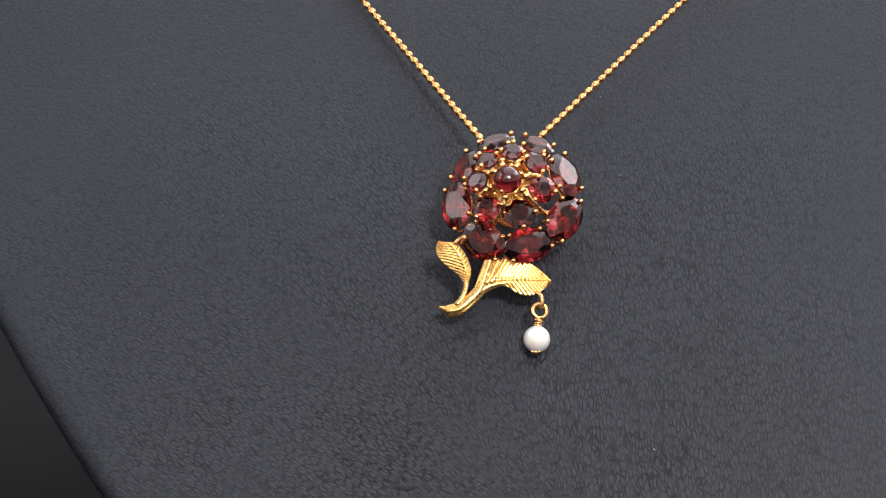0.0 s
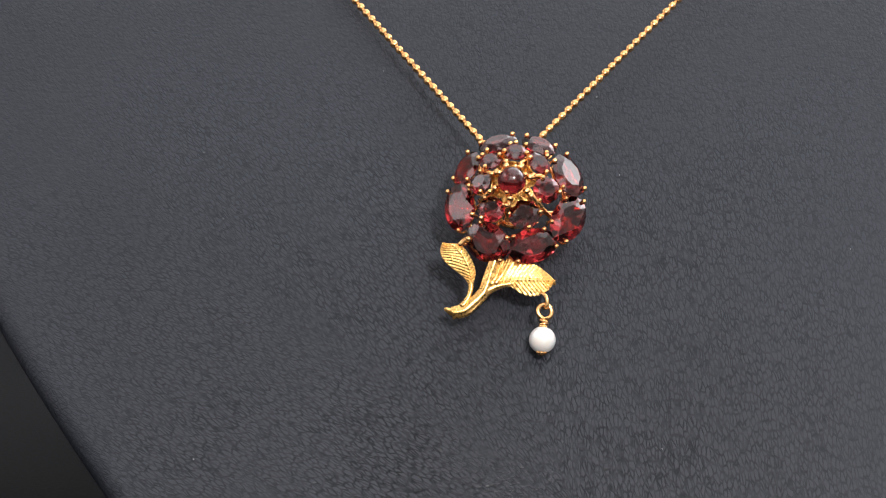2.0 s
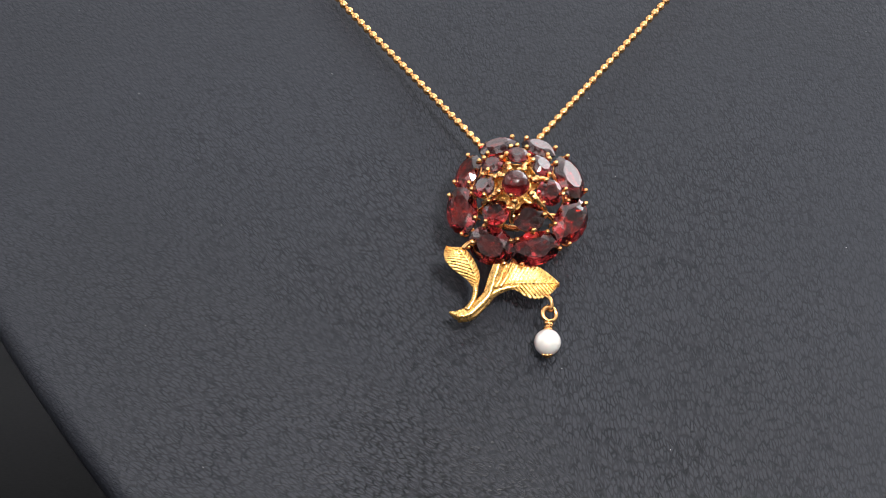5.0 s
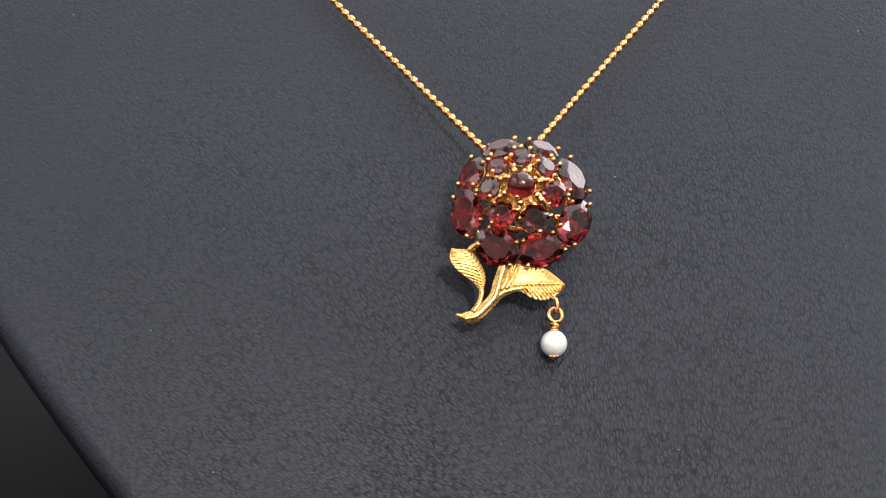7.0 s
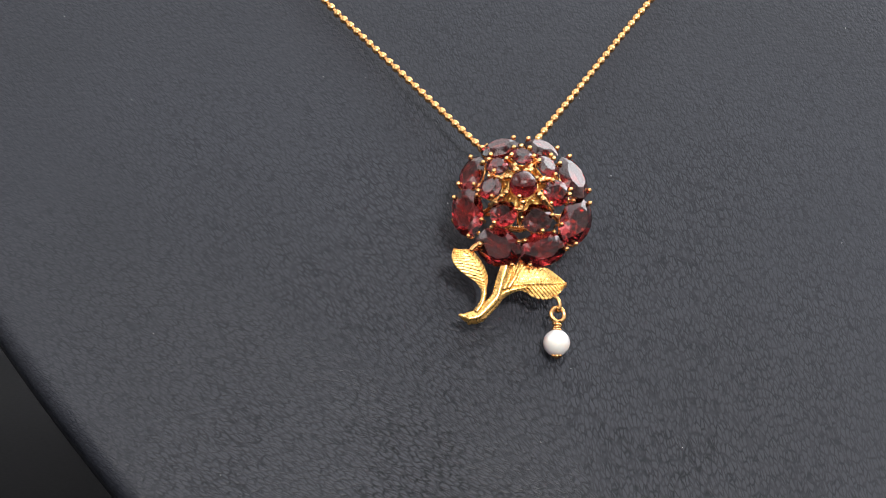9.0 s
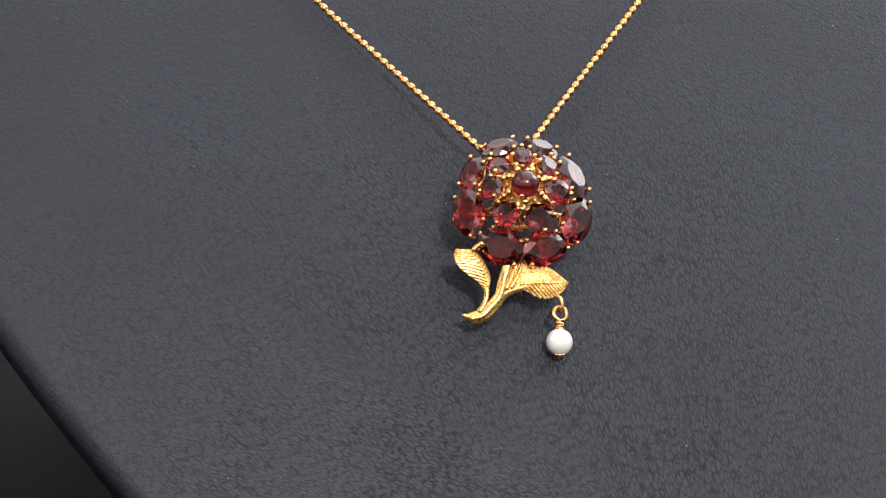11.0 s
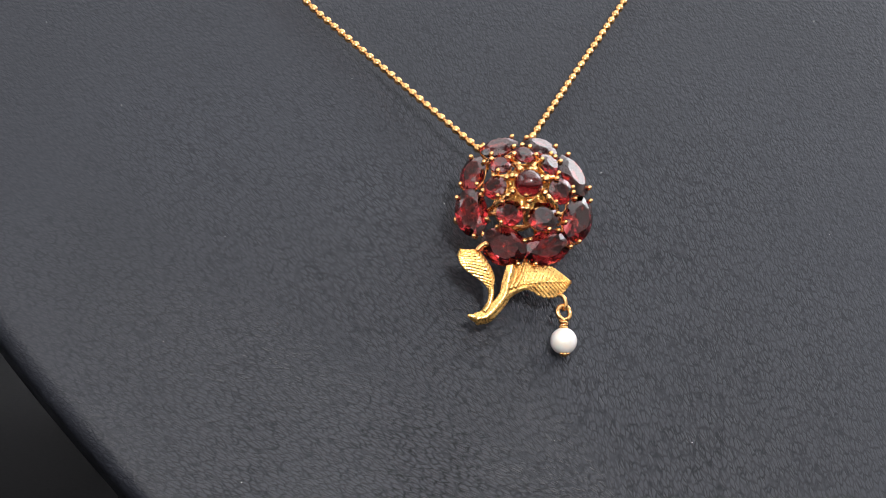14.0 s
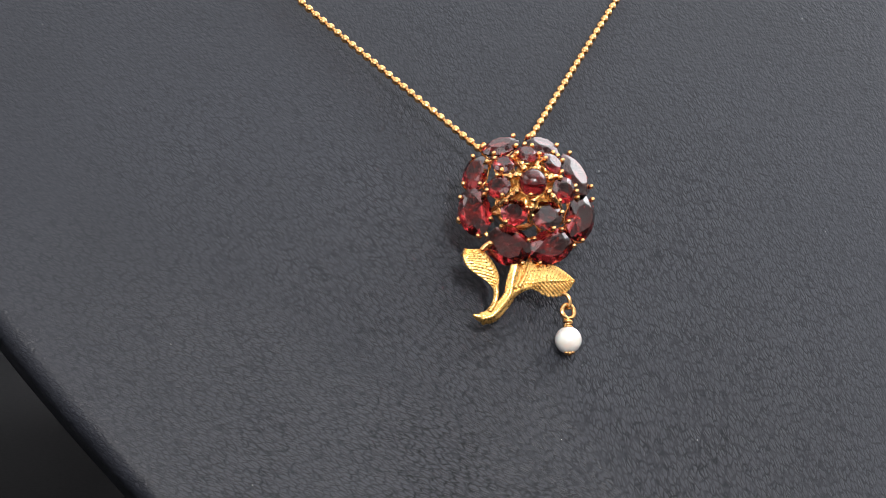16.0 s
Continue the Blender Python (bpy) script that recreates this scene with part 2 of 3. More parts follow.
def rim(a):
    """How far the rim lies from the middle: straight flanks that taper to a rounded foot, and a broad arched top."""
    c, s = math.cos(a), math.sin(a)
    if s < 0:
        pulls = [abs(c) / 116, -s / 108] + [math.cos(a - radians(q)) / 97.0 for q in (-147, -33)]
        return sum(max(v, 0) ** 8 for v in pulls) ** -0.125
    wide, tall = 101.7 + 26 * min(1, s * 1.6), 96 + 40 * min(1, s * 1.2)
    return 1 / math.sqrt((c / wide) ** 2 + (s / tall) ** 2)


def display():
    ob = thing("necklace_display", "black grained leather necklace display board leaning back on a table", "display stand")
    bm = bmesh.new()
    n = 144
    steps = [k / 24 for k in range(1, 25)]
    lip, thick = 3.0, 9.0
    rings = []
    for s in steps:
        ring = []
        for i in range(n):
            a = 2 * math.pi * i / n
            r = (rim(a) + 1.0 - lip) * s
            x, y = r * math.cos(a), 15 + r * math.sin(a)
            ring.append((x, y, surface(x, y)))
        rings.append(ring)
    for k in range(1, 8):
        q = k / 7 * math.pi / 2
        ring = []
        for i in range(n):
            a = 2 * math.pi * i / n
            r = rim(a) + 1.0 - lip + lip * math.sin(q)
            x, y = r * math.cos(a), 15 + r * math.sin(a)
            ring.append((x, y, surface(x, y) - lip * (1 - math.cos(q))))
        rings.append(ring)
    rings.append([(x * 0.985, 15 + (y - 15) * 0.985, z - (thick - lip)) for x, y, z in rings[-1]])
    vs = [[bm.verts.new(p) for p in ring] for ring in rings]
    mid = bm.verts.new((0, 15, surface(0, 15)))
    for i in range(n):
        bm.faces.new((mid, vs[0][i], vs[0][(i + 1) % n]))
    for a, b in zip(vs, vs[1:]):
        for i in range(n):
            bm.faces.new((a[i], b[i], b[(i + 1) % n], a[(i + 1) % n]))
    bm.faces.new(vs[-1][::-1])
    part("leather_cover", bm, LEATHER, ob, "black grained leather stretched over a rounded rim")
    # back board and the prop on which it leans
    bm = bmesh.new()
    tube(bm, [(0, 15, -31), (0, 15, -22)], 80, sides=48)
    part("back_board", bm, STAND, ob, smooth=False)
    bm = bmesh.new()
    foot = TILT.inverted() @ Vector((0, 0.19, 0.006)) * 1000
    tube(bm, [(0, 88, -30), foot], 7, sides=4, flat=5)
    part("prop", bm, STAND, ob, smooth=False)
    return ob


table()
board = display()


# ---- the pendant ----
pendant = thing("flower_pendant", "gold flower pendant with dark red garnets and white pearl drop", "pendant")


def gem_mesh(name, a, b, crown, pav, table_size=0.52):
    """A brilliant cut: table, crown and pavilion facets round an oval girdle."""
    bm = bmesh.new()

    def ring(n, off, s, z):
        for k in range(n):
            q = 2 * math.pi * (k + off) / n
            bm.verts.new((a * s * math.cos(q), b * s * math.sin(q), z))

    ring(8, 0.5, table_size, crown)
    ring(8, 0.0, 0.80, crown * 0.60)
    ring(16, 0.5, 1.0, 0.10)
    ring(16, 0.5, 1.0, -0.10)
    ring(8, 0.0, 0.55, -pav * 0.56)
    ring(4, 0.5, 0.08, -pav)
    hull = bmesh.ops.convex_hull(bm, input=bm.verts[:])
    bmesh.ops.delete(bm, geom=[v for v in hull["geom_unused"] + hull["geom_interior"] if isinstance(v, bmesh.types.BMVert)], context="VERTS")
    bmesh.ops.dissolve_limit(bm, angle_limit=radians(1.5), verts=bm.verts[:], edges=bm.edges[:])
    bmesh.ops.recalc_face_normals(bm, faces=bm.faces[:])
    bmesh.ops.scale(bm, vec=(MM, MM, MM), verts=bm.verts)
    me = bpy.data.meshes.new(name)
    bm.to_mesh(me)
    bm.free()
    return me


def claw_mesh():
    """One claw: a tapering wire that leans over the girdle, with a ball tip."""
    bm = bmesh.new()
    tube(bm, curve([(-0.55, 0, -2.3), (0.12, 0, -0.9), (0.12, 0, 0.1), (-0.05, 0, 0.42)], 7), [0.26, 0.24, 0.22, 0.2, 0.2, 0.2, 0.2], 7)
    ball(bm, (-0.06, 0, 0.5), 0.45, 12, 8)
    bmesh.ops.scale(bm, vec=(MM, MM, MM), verts=bm.verts)
    me = bpy.data.meshes.new("claw")
    bm.to_mesh(me)
    bm.free()
    me.shade_smooth()
    return me


def facing(p, n, spin=0.0):
    """The pose of a stone at p whose table looks along n; its long side lies round the flower, turned by spin."""
    n = Vector(n).normalized()
    out = Vector(p) - Vector(CAB)
    out = (out - out.dot(n) * n).normalized() if out.length > 0.01 else Vector((0, -1, 0))
    long = n.cross(out).normalized()
    turn = Matrix((long, n.cross(long), n)).transposed().to_4x4()
    return at(*p, turn @ pose(0, 0, 0, 0, 0, spin))


CLAW = claw_mesh()
CAB = (-2.15, -3.3, 6.2)
UP = (-0.10, -0.08, 0.99)
# each stone: its middle, the way its table looks, its turn, half its length and width, and where its claws stand
OVALS = [
    ((-4.20, 7.33, 0.59), (-0.26, 0.46, 0.85), -3, 3.48, 2.40, (330, 211, 128, 52)),
    ((2.93, 6.47, 1.53), (0.20, 0.46, 0.86), 4, 3.23, 2.50, (332, 216, 128, 52)),
    ((7.97, 0.85, 1.12), (0.50, 0.07, 0.86), -4, 4.29, 3.10, (343, 228, 128, 52)),
    ((7.95, -6.81, -0.88), (0.39, -0.29, 0.87), -5, 4.50, 3.12, (346, 211, 123, 52)),
    ((1.63, -11.69, -1.71), (0.10, -0.46, 0.88), -7, 4.43, 3.03, (340, 226, 53, 131)),
    ((-6.10, -11.13, -1.74), (-0.28, -0.51, 0.81), -2, 4.13, 3.40, (328, 214, 45, 127)),
    ((-10.88, -4.44, -1.33), (-0.47, -0.20, 0.86), -12, 4.38, 2.91, (225, 357, 65, 128)),
    ((-9.60, 2.74, -0.19), (-0.53, 0.12, 0.84), 8, 3.51, 2.26, (211, 318, 47, 128)),
]
ROUNDS = [
    ((-1.33, 3.48, 4.51), (0.02, 0.35, 0.94), 1, 2.10, 2.10, (273, 16, 164)),
    ((2.76, 0.98, 5.07), (0.45, 0.10, 0.89), 2, 2.19, 2.19, (278, 165, 40)),
    ((3.89, -4.06, 4.40), (0.22, -0.36, 0.91), 2, 2.36, 2.36, (274, 155, 30)),
    ((0.13, -8.24, 3.24), (-0.04, -0.13, 0.99), 2, 2.79, 2.79, (261, 157, 340)),
    ((-5.57, -7.37, 3.25), (-0.26, -0.14, 0.96), -2, 2.40, 2.40, (266, 55, 160)),
    ((-7.46, -2.44, 3.78), (-0.58, 0.06, 0.81), 1, 2.19, 2.19, (181, 17, 280)),
    ((-5.75, 1.82, 4.04), (-0.23, 0.31, 0.92), 0, 2.01, 2.01, (279, 171, 30)),
]


def setting(m, a, b, angles):
    """The claws and the seat wire of one stone."""
    for q in angles:
        c, s = math.cos(q), math.sin(q)
        out = math.atan2(s / b, c / a)
        share("claw", CLAW, GOLD, pendant, "", m @ at(a * c, b * s, 0, pose(0, 0, 0, 0, 0, math.degrees(out))))
    bm = bmesh.new()
    n = 28
    loop = [(a * 0.80 * math.cos(2 * math.pi * k / n), b * 0.80 * math.sin(2 * math.pi * k / n), -1.15) for k in range(n + 1)]
    tube(bm, loop, 0.2, 6, cap=False)
    part("seat_wire", bm, GOLD, pendant, "", m)


for p, n, spin, a, b, claws in OVALS:
    m = facing(p, n, spin)
    share("oval_garnet", gem_mesh("oval_garnet", a, b, 1.0, 2.3, 0.60), GARNET, pendant, "dark red oval faceted garnet", m)
    setting(m, a, b, [radians(v) for v in claws])
for p, n, spin, a, b, claws in ROUNDS:
    m = facing(p, n, 22.5 + spin)
    share("round_garnet", gem_mesh("round_garnet", a, b, 0.75, 1.7, 0.58), GARNET, pendant, "dark red round faceted garnet", m)
    setting(m, a, b, [radians(v - 22.5) for v in claws])

bm = bmesh.new()
bmesh.ops.create_uvsphere(bm, u_segments=48, v_segments=32, radius=2.45)
for v in bm.verts:
    v.co.z = v.co.z * 1.05 if v.co.z > 0 else v.co.z * 0.35
part("cabochon", bm, GARNET_DOME, pendant, "smooth domed dark red garnet cabochon", facing(CAB, UP))
setting(facing(CAB, UP), 2.6, 2.6, [radians(v) for v in (20, 75, 147, 249)])


def gallery():
    """The open gold work under the stones."""
    heart = Vector((-1.6, -2.2, 2.2))
    # gold cups in which the inner stones sit
    for i, (p, n, half) in enumerate([(CAB, UP, 2.9), *((r[0], r[1], r[3]) for r in ROUNDS)]):
        m, r = facing(p, n), half * 0.9
        bm = bmesh.new()
        rows = []
        for q, z in ((1.0, -0.55 if i == 0 else -0.75), (0.98, -0.95 if i == 0 else -1.1), (0.8, -1.7), (0.72, -2.4), (0.62, -2.4), (0.7, -1.6), (0.9, -0.8)):
            rows.append([bm.verts.new((r * q * math.cos(a), r * q * math.sin(a), z + 0.12 * math.sin(5 * a))) for a in (2 * math.pi * k / 40 for k in range(40))])
        for a, b in zip(rows, rows[1:] + rows[:1]):
            for k in range(40):
                bm.faces.new((a[k], b[k], b[(k + 1) % 40], a[(k + 1) % 40]))
        bmesh.ops.recalc_face_normals(bm, faces=bm.faces[:])
        part("cup", bm, GOLD_LEAF, pendant, "", m)
    for p, n, *rest in OVALS:
        q = Vector(p)
        low = Vector((p[0] * 0.8 - 0.3, p[1] * 0.8 - 0.4, p[2] - 2.6))
        bm = bmesh.new()
        tube(bm, curve([heart, heart.lerp(low, 0.5) + Vector((0, 0, 0.6)), low, q - Vector(n) * 1.9], 10), 0.42, 7)
        part("strut", bm, GOLD, pendant)
    rng = random.Random(4)
    # a lumpy domed plate under the domed stone, with lobes that reach out between the round ones
    m = facing(CAB, UP)
    flip = m.inverted()
    gaps = []
    for p, q in zip(ROUNDS, ROUNDS[1:] + ROUNDS[:1]):
        g = flip @ at(*((Vector(p[0]) + Vector(q[0])) / 2))
        gaps.append(math.atan2(g.translation.y, g.translation.x))
    bm = bmesh.new()
    rows = []
    for i in range(15):
        row = []
        for k in range(96):
            a = 2 * math.pi * k / 96
            lobe = max(math.cos(a - g) for g in gaps)
            lobe = max(0.0, (lobe - 0.90) / 0.10)
            r = 1.6 + (1.5 + 1.2 * lobe) * i / 14
            lump = 0.16 * math.sin(11 * a + 3 * r) * math.sin(4.1 * r + 2 * a) + 0.12 * math.sin(17 * a - 2 * r)
            row.append(bm.verts.new((r * math.cos(a), r * math.sin(a), -1.05 - 0.075 * r * r + 0.35 * lobe + lump)))
        rows.append(row)
    for a, b in zip(rows, rows[1:]):
        for k in range(96):
            bm.faces.new((a[k], b[k], b[(k + 1) % 96], a[(k + 1) % 96]))
    bmesh.ops.solidify(bm, geom=bm.faces[:], thickness=0.4)
    bmesh.ops.recalc_face_normals(bm, faces=bm.faces[:])
    part("dome_plate", bm, GOLD_LEAF, pendant, "lumpy cast gold plate under the domed stone", m)
    for g in gaps:
        bm = bmesh.new()
        d, w = Vector((math.cos(g), math.sin(g), 0)), Vector((-math.sin(g), math.cos(g), 0))
        up = Vector((0, 0, 1))
        s0 = rng.uniform(-0.3, 0.3)
        tube(bm, curve([d * 2.7 - up * 0.9, d * 3.2 - up * 0.75 + w * s0, d * 4.1 - up * 1.15, d * 5.2 - up * 2.0, d * 6.0 - up * 3.4], 12), [rng.uniform(0.42, 0.7) for k in range(12)], 9, 0.85)
        for r, side, z, size in ((3.15, s0, -0.35, 0.62), (4.15 + s0, -s0, -0.85, 0.5)):
            ball(bm, d * r + w * side + up * z, size, 14, 10)
        part("web", bm, GOLD, pendant, "nuggety gold web between the stones", m)
    bm = bmesh.new()
    torus(bm, (-1.4, -1.8, -3.8), (0, -0.12, 1), 9.0, 0.45, 48, 8)
    part("base_ring", bm, GOLD, pendant)
    bm = bmesh.new()
    tube(bm, [(-9.5, -2.6, -5.2), (-2, -3.0, -5.0), (8.6, -3.4, -5.2)], 0.45, 8)
    part("brooch_pin", bm, GOLD, pendant, "straight gold brooch pin across the back")
    bm = bmesh.new()
    ball(bm, (-12.4, -3.7, -5.2), 0.8, 12, 8)
    tube(bm, [(-12.4, -3.7, -5.2), (-9.5, -2.6, -5.2), (-7.4, -3.0, -4.2)], 0.5, 8)
    part("pin_hinge", bm, GOLD, pendant)
    # the back foot by which it lies on the leather
    bm = bmesh.new()
    torus(bm, (-1.4, -1.8, -5.6), (0, -0.1, 1), 3.6, 0.6, 36, 8)
    part("back_ring", bm, GOLD, pendant)
    bm = bmesh.new()
    tube(bm, [(-1.4, 4.0, -3.8), (-1.4, 4.6, -8.0), (-1.4, 4.4, surface(-1.4, 4.4) + 0.3)], 0.8, 8)
    part("back_post", bm, GOLD, pendant)
    for x in (-5.6, 2.6):
        bm = bmesh.new()
        torus(bm, (x, 9.6, -4.2), (1, 0.1 * (-1 if x < 0 else 1), 0.1), 1.15, 0.32, 22, 8)
        part("bail", bm, GOLD, pendant, "small gold bail loop that carries the chain")


gallery()


def leaf(name, left, right, rib, label, ridges, way):
    """A leaf with a raised rib and slanting ridges, from its two edges and its rib."""
    n, w = 130, 16
    L, R, M = curve(left, n), curve(right, n), curve(rib, n)
    bm = bmesh.new()
    rows = []
    for i in range(n):
        row = []
        for k in range(-w, w + 1):
            f = abs(k) / w
            e = L[i] if k < 0 else R[i]
            p = M[i].lerp(e, f)
            wide = (e - M[i]).length
            ph = (i / n * ridges + way * f * wide * 1.15) % 1.0
            groove = 0.5 - 0.5 * math.cos(2 * math.pi * ph)
            p = p + (e - M[i]) * ((0.04 if way > 0 else 0.09) * (0.5 - groove) * f**4)
            p = p + Vector((0, -0.2, 1)) * (0.30 * (1 - f) * min(1, wide / 1.2) + 0.14 * math.sin(f * 3.1) - (0.17 if way > 0 else 0.24) * groove * min(1, wide) * min(1, f * 8) * (1 - f**5) + (0.16 if k == 0 else 0))
            row.append(bm.verts.new(p))
        rows.append(row)
    for a, b in zip(rows, rows[1:]):
        for k in range(2 * w):
            bm.faces.new((a[k], a[k + 1], b[k + 1], b[k]))
    bmesh.ops.recalc_face_normals(bm, faces=bm.faces[:])
    up = sum((f.normal.z for f in bm.faces))
    if up < 0:
        bmesh.ops.reverse_faces(bm, faces=bm.faces[:])
    bmesh.ops.solidify(bm, geom=bm.faces[:], thickness=0.3)
    ob = part(name, bm, GOLD_LEAF, pendant, label)
    return ob


leaf("leaf", [(-14.1, -11.3, -2.2), (-14.3, -12.7, -2.7), (-13.6, -14.1, -3.3), (-12.0, -15.4, -3.9), (-10.3, -16.6, -4.3), (-9.4, -17.8, -4.7)],
     [(-13.9, -11.2, -2.2), (-11.0, -11.3, -2.2), (-9.4, -12.8, -2.8), (-8.4, -14.6, -3.5), (-8.1, -16.2, -4.1), (-8.5, -17.9, -4.7)],
     [(-14.0, -11.25, -2.2), (-11.9, -11.7, -2.2), (-10.5, -13.0, -2.7), (-9.4, -14.9, -3.4), (-8.9, -16.6, -4.1), (-8.9, -17.9, -4.7)],
     "small curled gold leaf with slanting ridges", 15, 1)
leaf("leaf", [(-5.1, -15.8, -4.4), (-4.2, -14.4, -3.8), (-2.8, -13.5, -3.5), (-0.4, -13.5, -3.5), (2.1, -14.2, -3.7), (4.3, -15.6, -4.3), (5.8, -17.0, -4.7)],
     [(-5.9, -18.9, -5.2), (-4.0, -18.2, -4.9), (-1.9, -18.2, -5.0), (0.2, -19.3, -5.5), (2.5, -19.5, -5.6), (4.5, -18.6, -5.2), (5.7, -17.1, -4.7)],
     [(-5.4, -18.0, -4.8), (-3.8, -17.3, -4.6), (-2.0, -17.2, -4.6), (0.2, -17.0, -4.6), (2.3, -17.0, -4.6), (4.2, -17.0, -4.7), (5.7, -17.05, -4.7)],
     "broad gold leaf with slanting ridges", 19, -1)


def stem():
    bm = bmesh.new()
    path = curve([(-12.2, -22.6, -6.5), (-10.0, -22.1, -6.3), (-8.3, -20.8, -5.8), (-6.6, -18.9, -5.2), (-5.7, -16.6, -4.5), (-5.0, -14.4, -3.5), (-4.5, -12.8, -3.0)], 34)
    wide = [1.0, 1.15, 1.05, 1.0, 1.0, 0.85, 0.6]
    sides = 26
    rings = []
    for i, p in enumerate(path):
        d = (path[min(i + 1, 33)] - path[max(i - 1, 0)]).normalized()
        side = d.cross(Vector((0, -0.35, 0.94))).normalized()
        up = side.cross(d)
        s = i / 33 * 6
        k = min(int(s), 5)
        r = wide[k] + (wide[k + 1] - wide[k]) * (s - k)
        ring = []
        for j in range(sides):
            a = 2 * math.pi * j / sides
            g = 1 + 0.10 * math.sin(5 * a + 0.5 * math.sin(i * 0.5)) + 0.05 * math.sin(9 * a + i * 0.3)
            ring.append(bm.verts.new(p + r * g * (math.cos(a) * side + 0.62 * math.sin(a) * up)))
        rings.append(ring)
    for a, b in zip(rings, rings[1:]):
        for j in range(sides):
            bm.faces.new((a[j], a[(j + 1) % sides], b[(j + 1) % sides], b[j]))
    bm.faces.new(rings[0][::-1])
    bm.faces.new(rings[-1])
    part("stem", bm, GOLD_LEAF, pendant, "grooved gold stem with a flared cut end")
    bm = bmesh.new()
    tube(bm, curve([(-8.2, -20.6, -5.8), (-6.2, -19.0, -5.3), (-4.4, -18.1, -5.0), (-2.4, -17.7, -4.8), (-0.6, -17.4, -4.7)], 16), [0.85, 0.85, 0.82, 0.8, 0.76, 0.72, 0.68, 0.62, 0.56, 0.5, 0.44, 0.38, 0.32, 0.27, 0.22, 0.15], 10, 0.7)
    part("branch", bm, GOLD_LEAF, pendant)
    for strand in ([(-5.6, -18.0, -4.7), (-4.3, -15.8, -4.1), (-3.3, -11.8, -3.4)], [(-4.8, -17.8, -4.7), (-3.2, -15.6, -4.0), (-1.6, -12.0, -3.4)]):
        bm = bmesh.new()
        tube(bm, curve(strand, 12), [0.6, 0.58, 0.55, 0.52, 0.5, 0.48, 0.46, 0.44, 0.42, 0.4, 0.4, 0.4], 9, 0.8)
        part("stem_strand", bm, GOLD_LEAF, pendant)
    bm = bmesh.new()
    tube(bm, curve([(-11.2, -22.5, -6.5), (-12.4, -22.3, -6.4), (-13.5, -21.9, -6.1)], 8), [1.0, 0.95, 0.85, 0.75, 0.62, 0.5, 0.36, 0.18], 10, 0.6)
    part("stem_spur", bm, GOLD_LEAF, pendant)
    bm = bmesh.new()
    tube(bm, curve([(-10.6, -21.6, -6.0), (-9.5, -20.2, -5.5), (-9.0, -18.8, -5.0), (-8.9, -17.3, -4.5)], 14), [0.62, 0.6, 0.58, 0.56, 0.54, 0.52, 0.5, 0.5, 0.52, 0.54, 0.56, 0.56, 0.5, 0.4], 9, 0.8)
    part("leaf_stalk", bm, GOLD_LEAF, pendant)
    bm = bmesh.new()
    tube(bm, curve([(-11.0, -11.6, -2.3), (-10.2, -10.9, -1.7), (-9.4, -10.7, -1.4)], 7), [0.55, 0.55, 0.52, 0.5, 0.48, 0.48, 0.46], 8)
    ball(bm, (-9.4, -10.7, -1.4), 0.62)
    part("leaf_joint", bm, GOLD, pendant)


stem()


def pearl_drop():
    drop = new("pearl_drop")
    drop.empty_display_size = 0.005
    drop.parent = pendant
    drop["label"] = "white pearl hung from a gold wire loop"
    bm = bmesh.new()
    tube(bm, curve([(3.3, -18.9, -5.6), (4.0, -19.6, -5.3), (4.35, -20.6, -5.6), (4.2, -21.4, -6.2), (3.9, -21.2, -6.9)], 16), 0.38, 8)
    part("hook", bm, GOLD, drop)
    bm = bmesh.new()
    torus(bm, (3.95, -22.1, -6.5), (0.25, -0.25, 0.94), 1.25, 0.41, 32, 10)
    part("loop", bm, GOLD, drop)
    a, b = Vector((3.82, -23.2, -7.0)), Vector((3.68, -24.7, -7.55))
    for k in range(4):
        bm = bmesh.new()
        tip = Vector(((0.45, -0.3, 0.25, -0.15)[k], 0.2 * (k % 2), 0.15 * k))
        torus(bm, a.lerp(b, k / 3), b - a + tip, 0.56 + 0.10 * (k % 2), 0.28, 22, 8)
        part("wire_wrap", bm, GOLD, drop)
    bm = bmesh.new()
    bmesh.ops.create_uvsphere(bm, u_segments=48, v_segments=32, radius=2.34)
    part("pearl", bm, PEARL, drop, "round lustrous white pearl", at(3.55, -26.65, -8.35))
    bm = bmesh.new()
    for dx, r in ((-0.62, 0.36), (0.0, 0.55), (0.58, 0.38)):
        ball(bm, (3.4 + dx, -28.75 - r * 0.4, -8.75), r, 12, 9)
    part("bead_cap", bm, GOLD, drop)


pearl_drop()


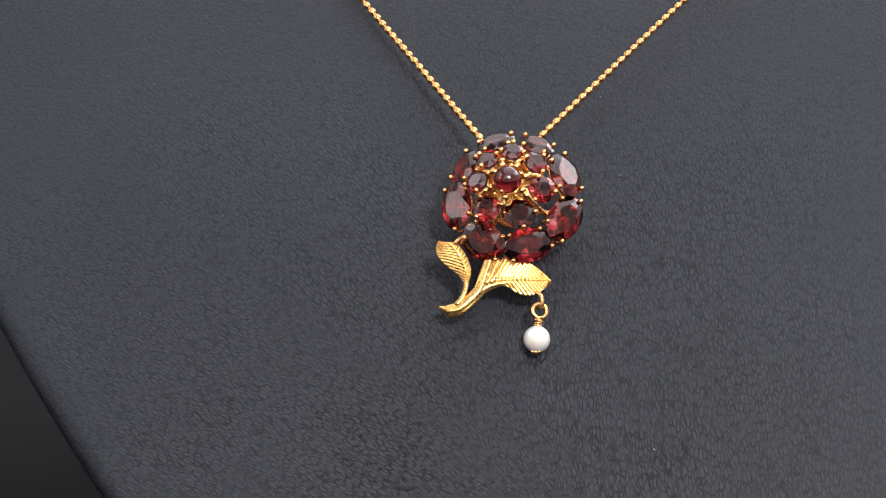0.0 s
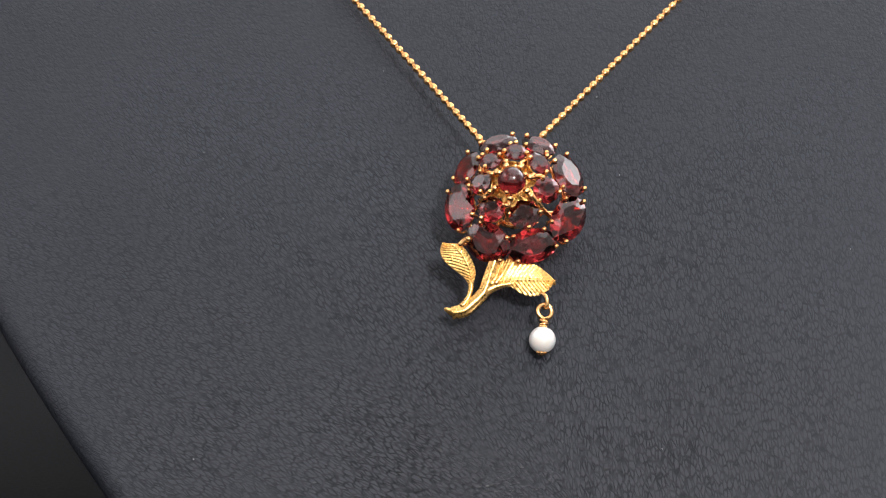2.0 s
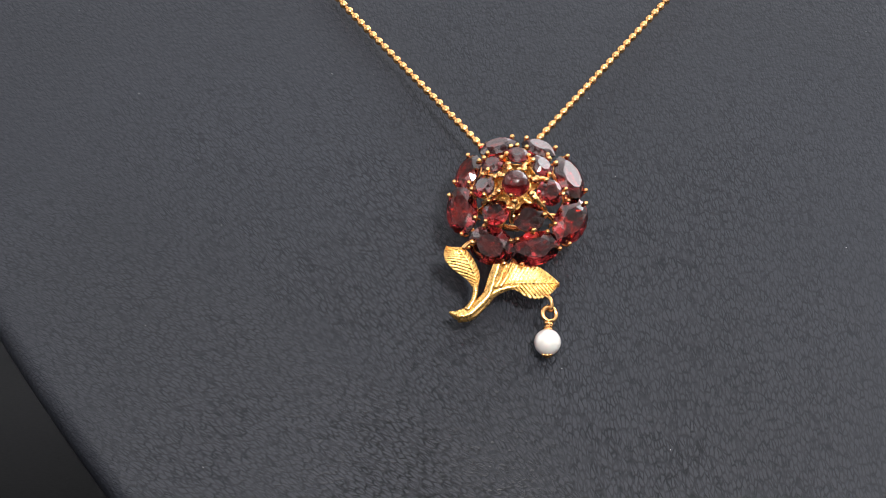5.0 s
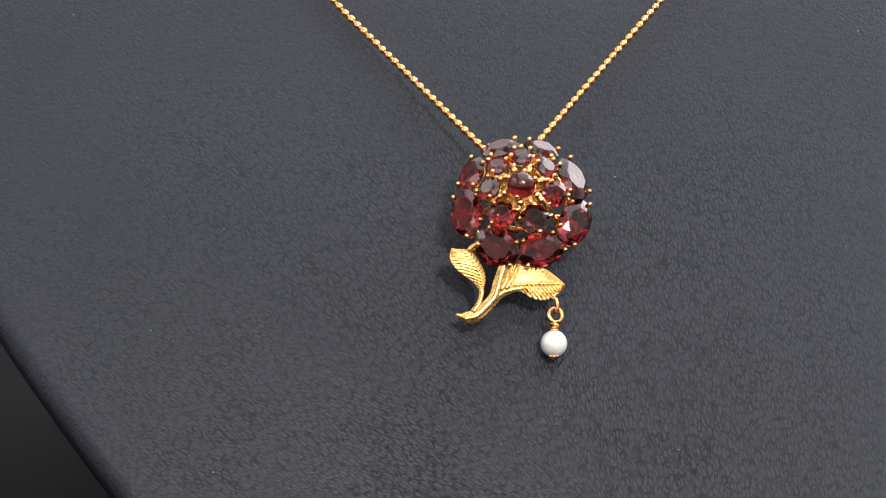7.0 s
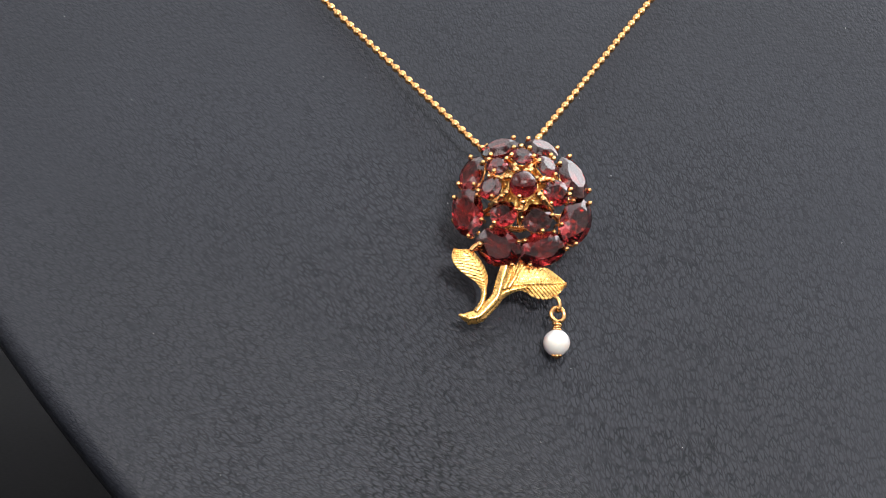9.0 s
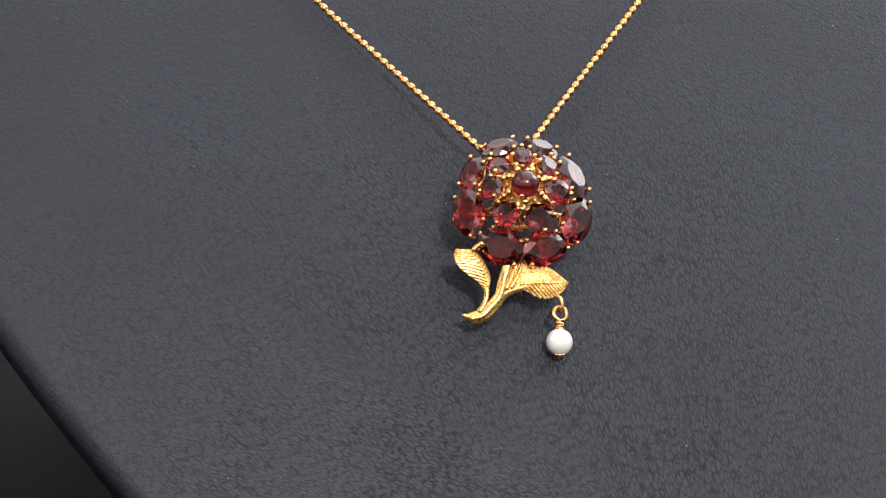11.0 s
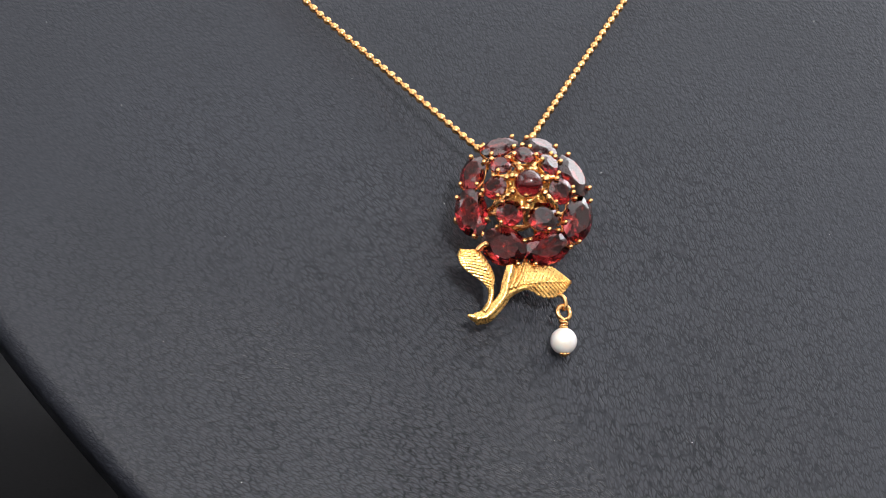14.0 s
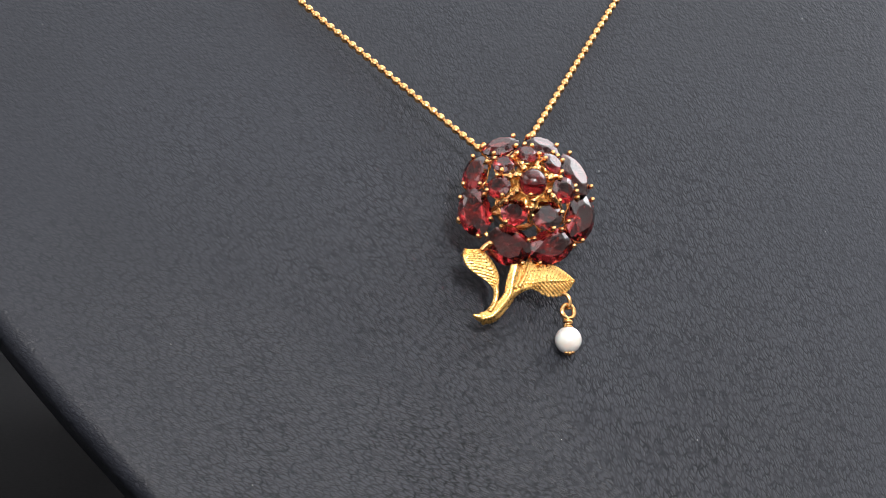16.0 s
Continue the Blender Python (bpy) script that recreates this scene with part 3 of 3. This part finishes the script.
# ---- the chain ----
def necklace():
    ob = thing("bead_chain", "fine gold bead chain hanging in a V over black leather", "necklace")
    bm = bmesh.new()
    bmesh.ops.create_uvsphere(bm, u_segments=14, v_segments=9, radius=0.73)
    for v in bm.verts:
        v.co.z *= 1.18
    bmesh.ops.scale(bm, vec=(MM, MM, MM), verts=bm.verts)
    bead = bpy.data.meshes.new("bead")
    bm.to_mesh(bead)
    bm.free()
    bead.shade_smooth()
    bm = bmesh.new()
    tube(bm, [(0, 0, 0.3), (0, 0, 1.55)], 0.34, 7)
    bmesh.ops.scale(bm, vec=(MM, MM, MM), verts=bm.verts)
    wire = bpy.data.meshes.new("link_wire")
    bm.to_mesh(wire)
    bm.free()
    wire.shade_smooth()
    for first, last, end in (((-7.2, 12.0, -5.4), (-28.2, 43.2, -12.0), (-5.6, 9.6, -4.9)), ((4.07, 12.24, -4.4), (28.3, 42.7, -9.2), (2.6, 9.6, -4.2))):
        first, last = Vector(first), Vector(last)
        step = (last - first) / 21
        pts = [first + step * k for k in range(-1, 60)]
        out = []
        for k, p in enumerate(pts):
            if k > 22:
                p = Vector((p.x, p.y, last.z + (p.z - last.z) * 0.5))
            a = math.atan2(p.y - 15, p.x)
            far = math.hypot(p.x, p.y - 15) - rim(a) + 2.2
            if far > 3.0:
                break
            ground = surface(p.x, p.y) - (3.2 - math.sqrt(max(0, 10.24 - max(far, 0) ** 2)))
            p.z = max(p.z, ground + 0.62)
            if k > 30:
                p.z = ground + 0.62
            out.append(p)
        for k, (p, q) in enumerate(zip(out, out[1:])):
            turn = (q - p).to_track_quat("Z", "Y").to_matrix().to_4x4()
            m = at(*p, turn @ pose(0, 0, 0, 0, 0, 37 * k))
            share("bead", bead, GOLD_CHAIN, ob, "", m)
            share("link_wire", wire, GOLD_CHAIN, ob, "", m)
        share("bead", bead, GOLD_CHAIN, ob, "", at(*out[-1]))
    return ob


chain = necklace()


def dust():
    """Single flecks of lint caught on the leather."""
    rng = random.Random(11)
    spots = [(-31.7, 30.8), (-24.1, 30.5), (-56, 12.6), (-77, 46), (6.1, -30.4)] + [(rng.uniform(-80, 70), rng.uniform(-50, 45)) for k in range(12)]
    bm = bmesh.new()
    for x, y in spots:
        r = rng.uniform(0.04, 0.08)
        ball(bm, (x, y, surface(x, y) + 0.04), r, 6, 4)
    ob = part("lint", bm, LINT, None, "", TILT)
    tagged(ob, "tiny pale flecks of lint on black leather", "lint", "", "stuff")
    return ob


lint = dust()


def motions():
    """The display turns, with the jewel, its chain and the lint on it."""
    axis = Matrix.Translation((*AXIS, 0))
    turns = [(t, axis @ pose(0, 0, 0, 0, 0, RATE * t) @ axis.inverted() @ TILT) for t in range(17)]
    for ob in (board, pendant, chain, lint):
        walk(ob, turns)


motions()
